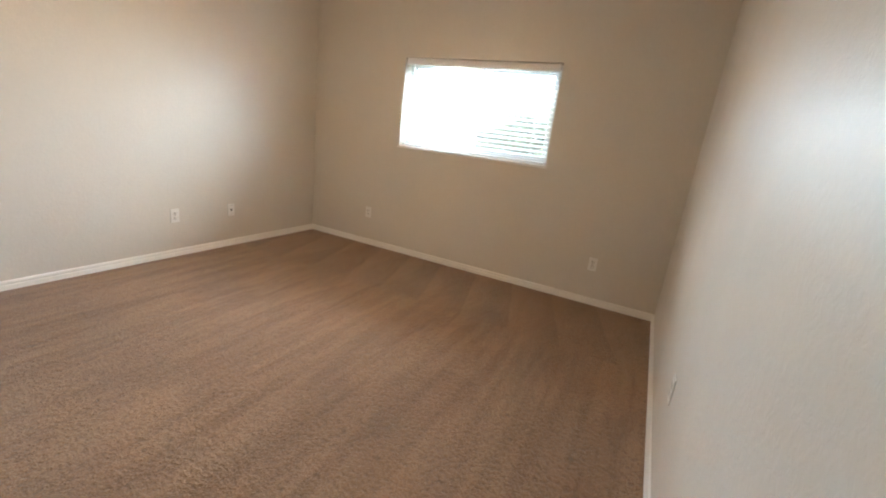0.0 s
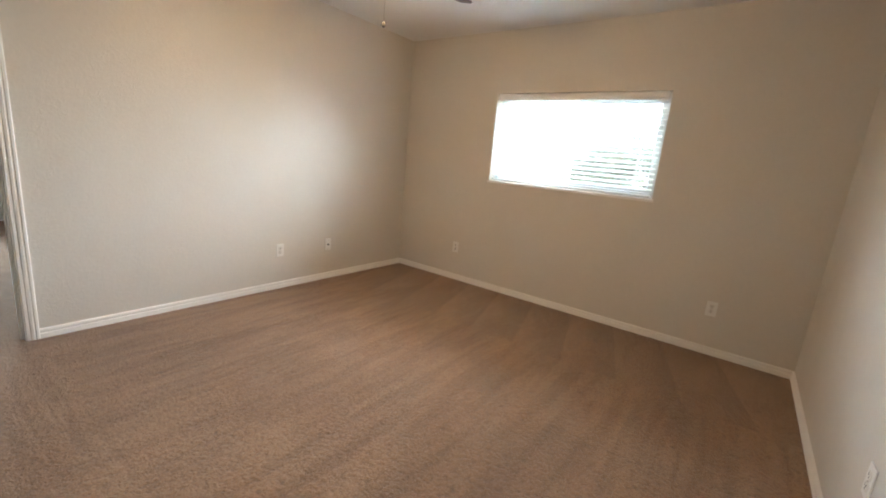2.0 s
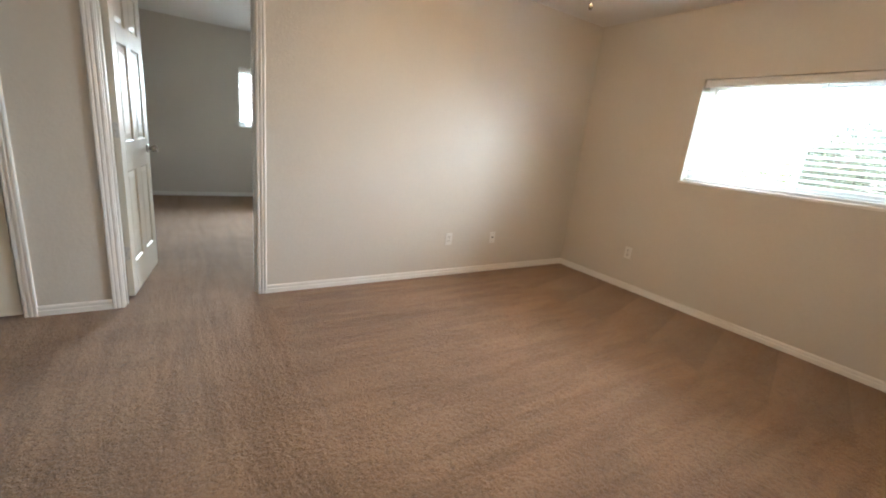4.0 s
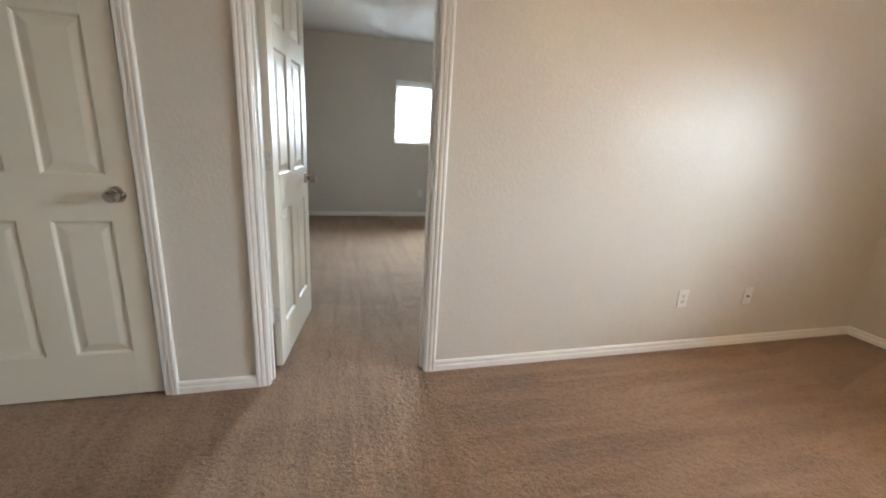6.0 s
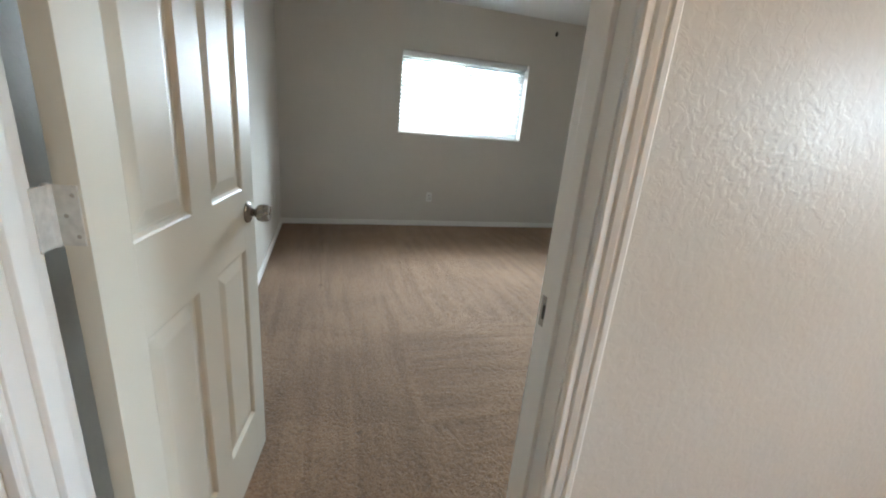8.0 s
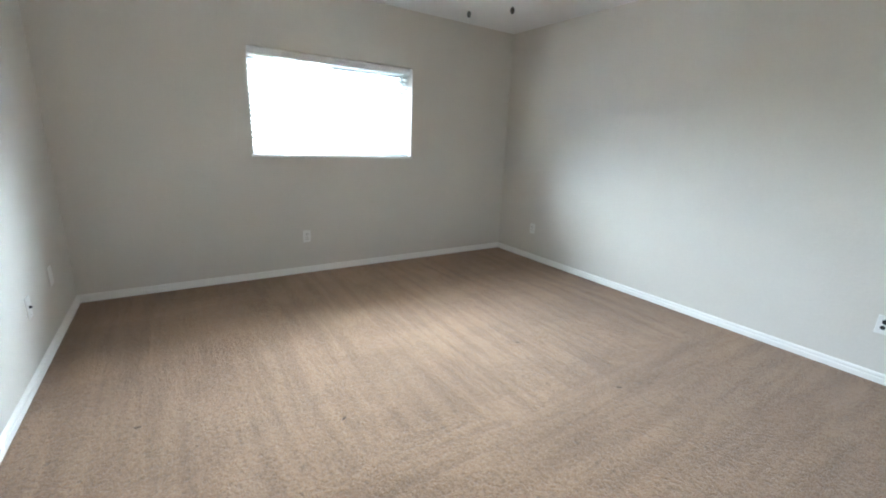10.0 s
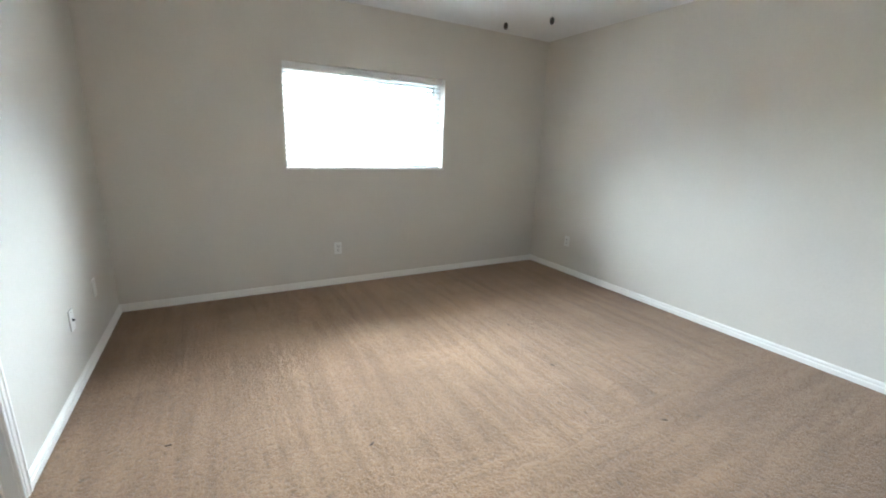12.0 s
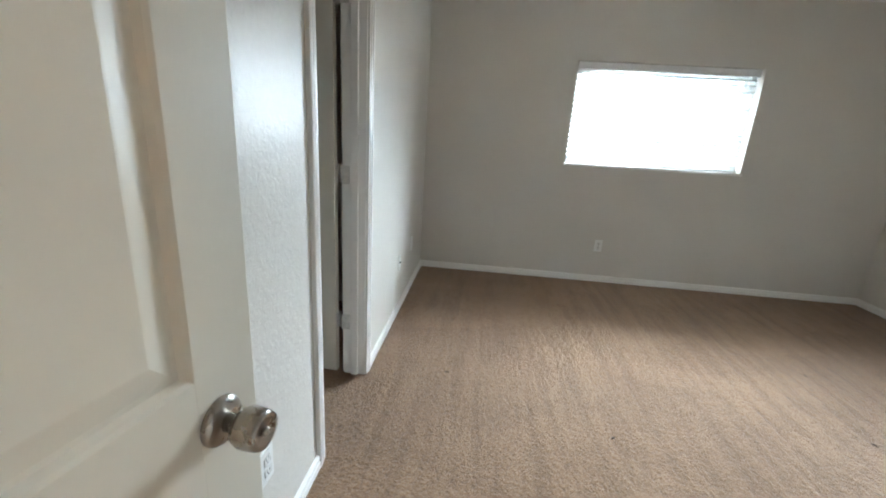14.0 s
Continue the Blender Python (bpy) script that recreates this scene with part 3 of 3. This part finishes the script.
# ---- ceiling fans ----
def ceiling_fan(name, x, y, first, pulls, label, lit=False):
    root = empty(name, pose(x, y, CEILING))
    part("canopy", lathe([(0, 0), (0.075, 0), (0.078, -0.02), (0.062, -0.05), (0.02, -0.062), (0, -0.062)]), BRONZE, root, "", None, True)
    part("downrod", lathe([(0, -0.05), (0.013, -0.05), (0.013, -0.14), (0, -0.14)], n=14), BRONZE, root, "", None, True)
    part("motor_housing", lathe([(0, -0.12), (0.05, -0.125), (0.115, -0.15), (0.125, -0.19), (0.118, -0.235), (0.08, -0.265), (0.06, -0.30), (0, -0.30)]), BRONZE, root, "", None, True)
    if lit:
        part("light_bowl", lathe([(0.0, -0.30), (0.085, -0.30), (0.11, -0.315), (0.10, -0.345), (0.06, -0.365), (0, -0.37)]), FROST, root, "lit frosted glass bowl", None, True)
    blade_mesh = None
    for k in range(5):
        m = pose(0, 0, -0.255, 0, 0, first + 72 * k)
        arm = part("blade_arm", boxes(((0.09, -0.014, -0.006), (0.20, 0.014, 0.0)), ((0.19, -0.04, -0.006), (0.235, 0.04, 0.0)), bevel=0.002), BRONZE, root, "", m)
        if blade_mesh is None:
            bm = bmesh.new()
            outline = [(0.20, -0.052), (0.28, -0.060), (0.58, -0.068), (0.63, -0.060), (0.65, -0.035), (0.65, 0.035), (0.63, 0.060), (0.58, 0.068), (0.28, 0.060), (0.20, 0.052)]
            tilt = pose(0, 0, 0.004, 12)
            low = [bm.verts.new(tilt @ Vector((p, q, 0))) for p, q in outline]
            top = [bm.verts.new(tilt @ Vector((p, q, 0.006))) for p, q in outline]
            bm.faces.new(low), bm.faces.new(top)
            for i in range(len(low)):
                j = (i + 1) % len(low)
                bm.faces.new([low[i], low[j], top[j], top[i]])
            blade_mesh = part("blade", bm, WALNUT, arm, "dark walnut fan blade")
        else:
            again("blade", blade_mesh, arm, Matrix())
    for px, py, pz in pulls:
        length = CEILING - 0.27 - pz
        chain = part("pull_chain", lathe([(0, 0), (0.0005, 0.001), (0.0005, length), (0, length + 0.001)], pose(px - x, py - y, pz - CEILING), n=6), BRONZE if lit else CORD, root, "thin pull chain")
        part("fob", lathe([(0, -0.016), (0.006, -0.014), (0.0105, -0.004), (0.0095, 0.007), (0.004, 0.014), (0, 0.016)], pose(px - x, py - y, pz - CEILING), n=14), FOBMAT, chain, "dark drop-shaped pull fob", None, True)
    return tagged(root, label, "ceiling fan", group="ceiling fans")


ceiling_fan("ceiling_fan", -5.655, 1.61, -95, [(-5.569, 1.670, 1.887), (-5.740, 1.549, 1.884)], "dark bronze ceiling fan with walnut blades and two pull chains")
ceiling_fan("ceiling_fan", -1.98, 1.74, 16, [(-2.070, 1.801, 1.958)], "dark bronze ceiling fan with walnut blades and a lit glass bowl", True)

# ---- lint on the carpet ----
LINT = plain("dark_lint", (0.10, 0.07, 0.05), 0.95, vary=0.4, scale=120)
LINT_AT = ((-5.09, 2.24, 30), (-5.59, 0.84, 100), (-5.76, 2.10, 10), (-5.98, 0.035, 60), (-6.37, 2.22, 140))
for lx, ly, turn in LINT_AT:
    rnd = random.Random(int(turn))
    bm = bmesh.new()
    bmesh.ops.create_icosphere(bm, subdivisions=2, radius=1.0)
    for v in bm.verts:
        k = 1.0 + 0.45 * (rnd.random() - 0.5)
        v.co = Vector((v.co.x * 0.014 * k, v.co.y * 0.005 * k + 0.004 * math.sin(v.co.x * 2.2), max(-0.2, v.co.z) * 0.004 * k))
    tagged(part("lint", bm, LINT, None, "", pose(lx, ly, 0.0128, 0, 0, turn), True), "small dark curl of lint on the carpet", "lint", group="lint on the carpet")

# ---- outdoors ----
GROUND = -2.9
bm = bmesh.new()
bmesh.ops.create_circle(bm, cap_ends=True, radius=900, segments=64)
ground = part("ground", bm, GRASS, None, "", pose(0, 0, GROUND))
tagged(ground, "dry grassy ground around the houses", "ground", kind="structure")


def tree(name, x, y, height, spread, leaves, seed, label):
    rnd = random.Random(seed)
    root = empty(name, pose(x, y, GROUND))
    trunk_bm = bmesh.new()

    def limb(p, q, r0, r1):
        way = (q - p)
        m = Matrix.Translation(p) @ way.to_track_quat("Z", "Y").to_matrix().to_4x4()
        lathe([(0, 0), (r0, 0), ((r0 + r1) / 2, way.length * 0.5), (r1, way.length), (0, way.length)], m, 9, trunk_bm)

    fork = Vector((0.05, -0.04, height * 0.38))
    limb(Vector((0, 0, -0.1)), fork, 0.17, 0.12)
    tips = []
    for k in range(9):
        a = k * 2.4 + rnd.random()
        up = rnd.uniform(0.5, 1.0)
        q = Vector((math.cos(a) * spread * rnd.uniform(0.4, 0.8), math.sin(a) * spread * rnd.uniform(0.4, 0.8), height * (0.45 + 0.5 * up)))
        limb(fork, q, 0.07, 0.025)
        tips.append(q)
        for _ in range(3):
            e = q + Vector((rnd.uniform(-1, 1), rnd.uniform(-1, 1), rnd.uniform(-0.4, 0.7))) * spread * 0.4
            limb(q.lerp(fork, 0.2), e, 0.025, 0.008)
            tips.append(e)
    part("trunk", trunk_bm, BARK, root)
    verts, faces = [], []
    for _ in range(leaves):
        c = rnd.choice(tips) + Vector((rnd.gauss(0, 1), rnd.gauss(0, 1), rnd.gauss(0, 0.8))) * spread * 0.17
        e = Euler((rnd.uniform(0, 6.3), rnd.uniform(0, 6.3), rnd.uniform(0, 6.3))).to_matrix()
        s = rnd.uniform(0.05, 0.11)
        i = len(verts)
        verts += [tuple(c + e @ Vector(v) * s) for v in ((-1, 0, 0), (0, -0.42, 0.12), (1, 0, 0), (0, 0.42, 0.12))]
        faces += [(i, i + 1, i + 2), (i, i + 2, i + 3)]
    me = bpy.data.meshes.new("crown")
    me.from_pydata(verts, [], faces)
    me.materials.append(LEAF)
    crown = new("crown", me)
    crown.parent = root
    return tagged(root, label, "tree", group="trees outside")


tree("tree", -3.4, 15.0, 5.3, 2.6, 5000, 3, "green leafy tree beyond the window")
tree("tree", -6.6, 19.0, 5.0, 2.4, 4000, 8, "green leafy tree farther off beyond the window")
tree("tree", -0.8, 20.0, 5.6, 2.6, 4000, 11, "green leafy tree beside the other trees")


def house(name, x, y, turn, label):
    root = empty(name, pose(x, y, GROUND, 0, 0, turn))
    part("wall", boxes(((-6, -4, 0), (6, 4, 2.8))), STUCCO, root)
    bm = bmesh.new()
    pts = [(-6.5, -4.5, 2.7), (6.5, -4.5, 2.7), (6.5, 4.5, 2.7), (-6.5, 4.5, 2.7), (-3.5, 0, 4.6), (3.5, 0, 4.6)]
    v = [bm.verts.new(p) for p in pts]
    for f in ((0, 1, 5, 4), (2, 3, 4, 5), (1, 2, 5), (3, 0, 4), (3, 2, 1, 0)):
        bm.faces.new([v[i] for i in f])
    part("roof", bm, SHINGLE, root, "brown hipped shingle roof")
    for u in (-4, -1, 3):
        w = part("window", boxes(((u - 0.7, -4.05, 1.0), (u + 0.7, -3.98, 2.1)), bevel=0.01), VINYL, root)
        part("pane", boxes(((u - 0.62, -4.07, 1.08), (u + 0.62, -4.04, 2.02))), DARKGLASS, w, "dark window glass")
    return tagged(root, label, "house", group="neighbouring houses")


house("house", -34, 3.0, 90, "pale stucco neighbouring house with a brown hipped roof")
house("house", -8, 42, 0, "pale stucco house beyond the trees with a brown roof")
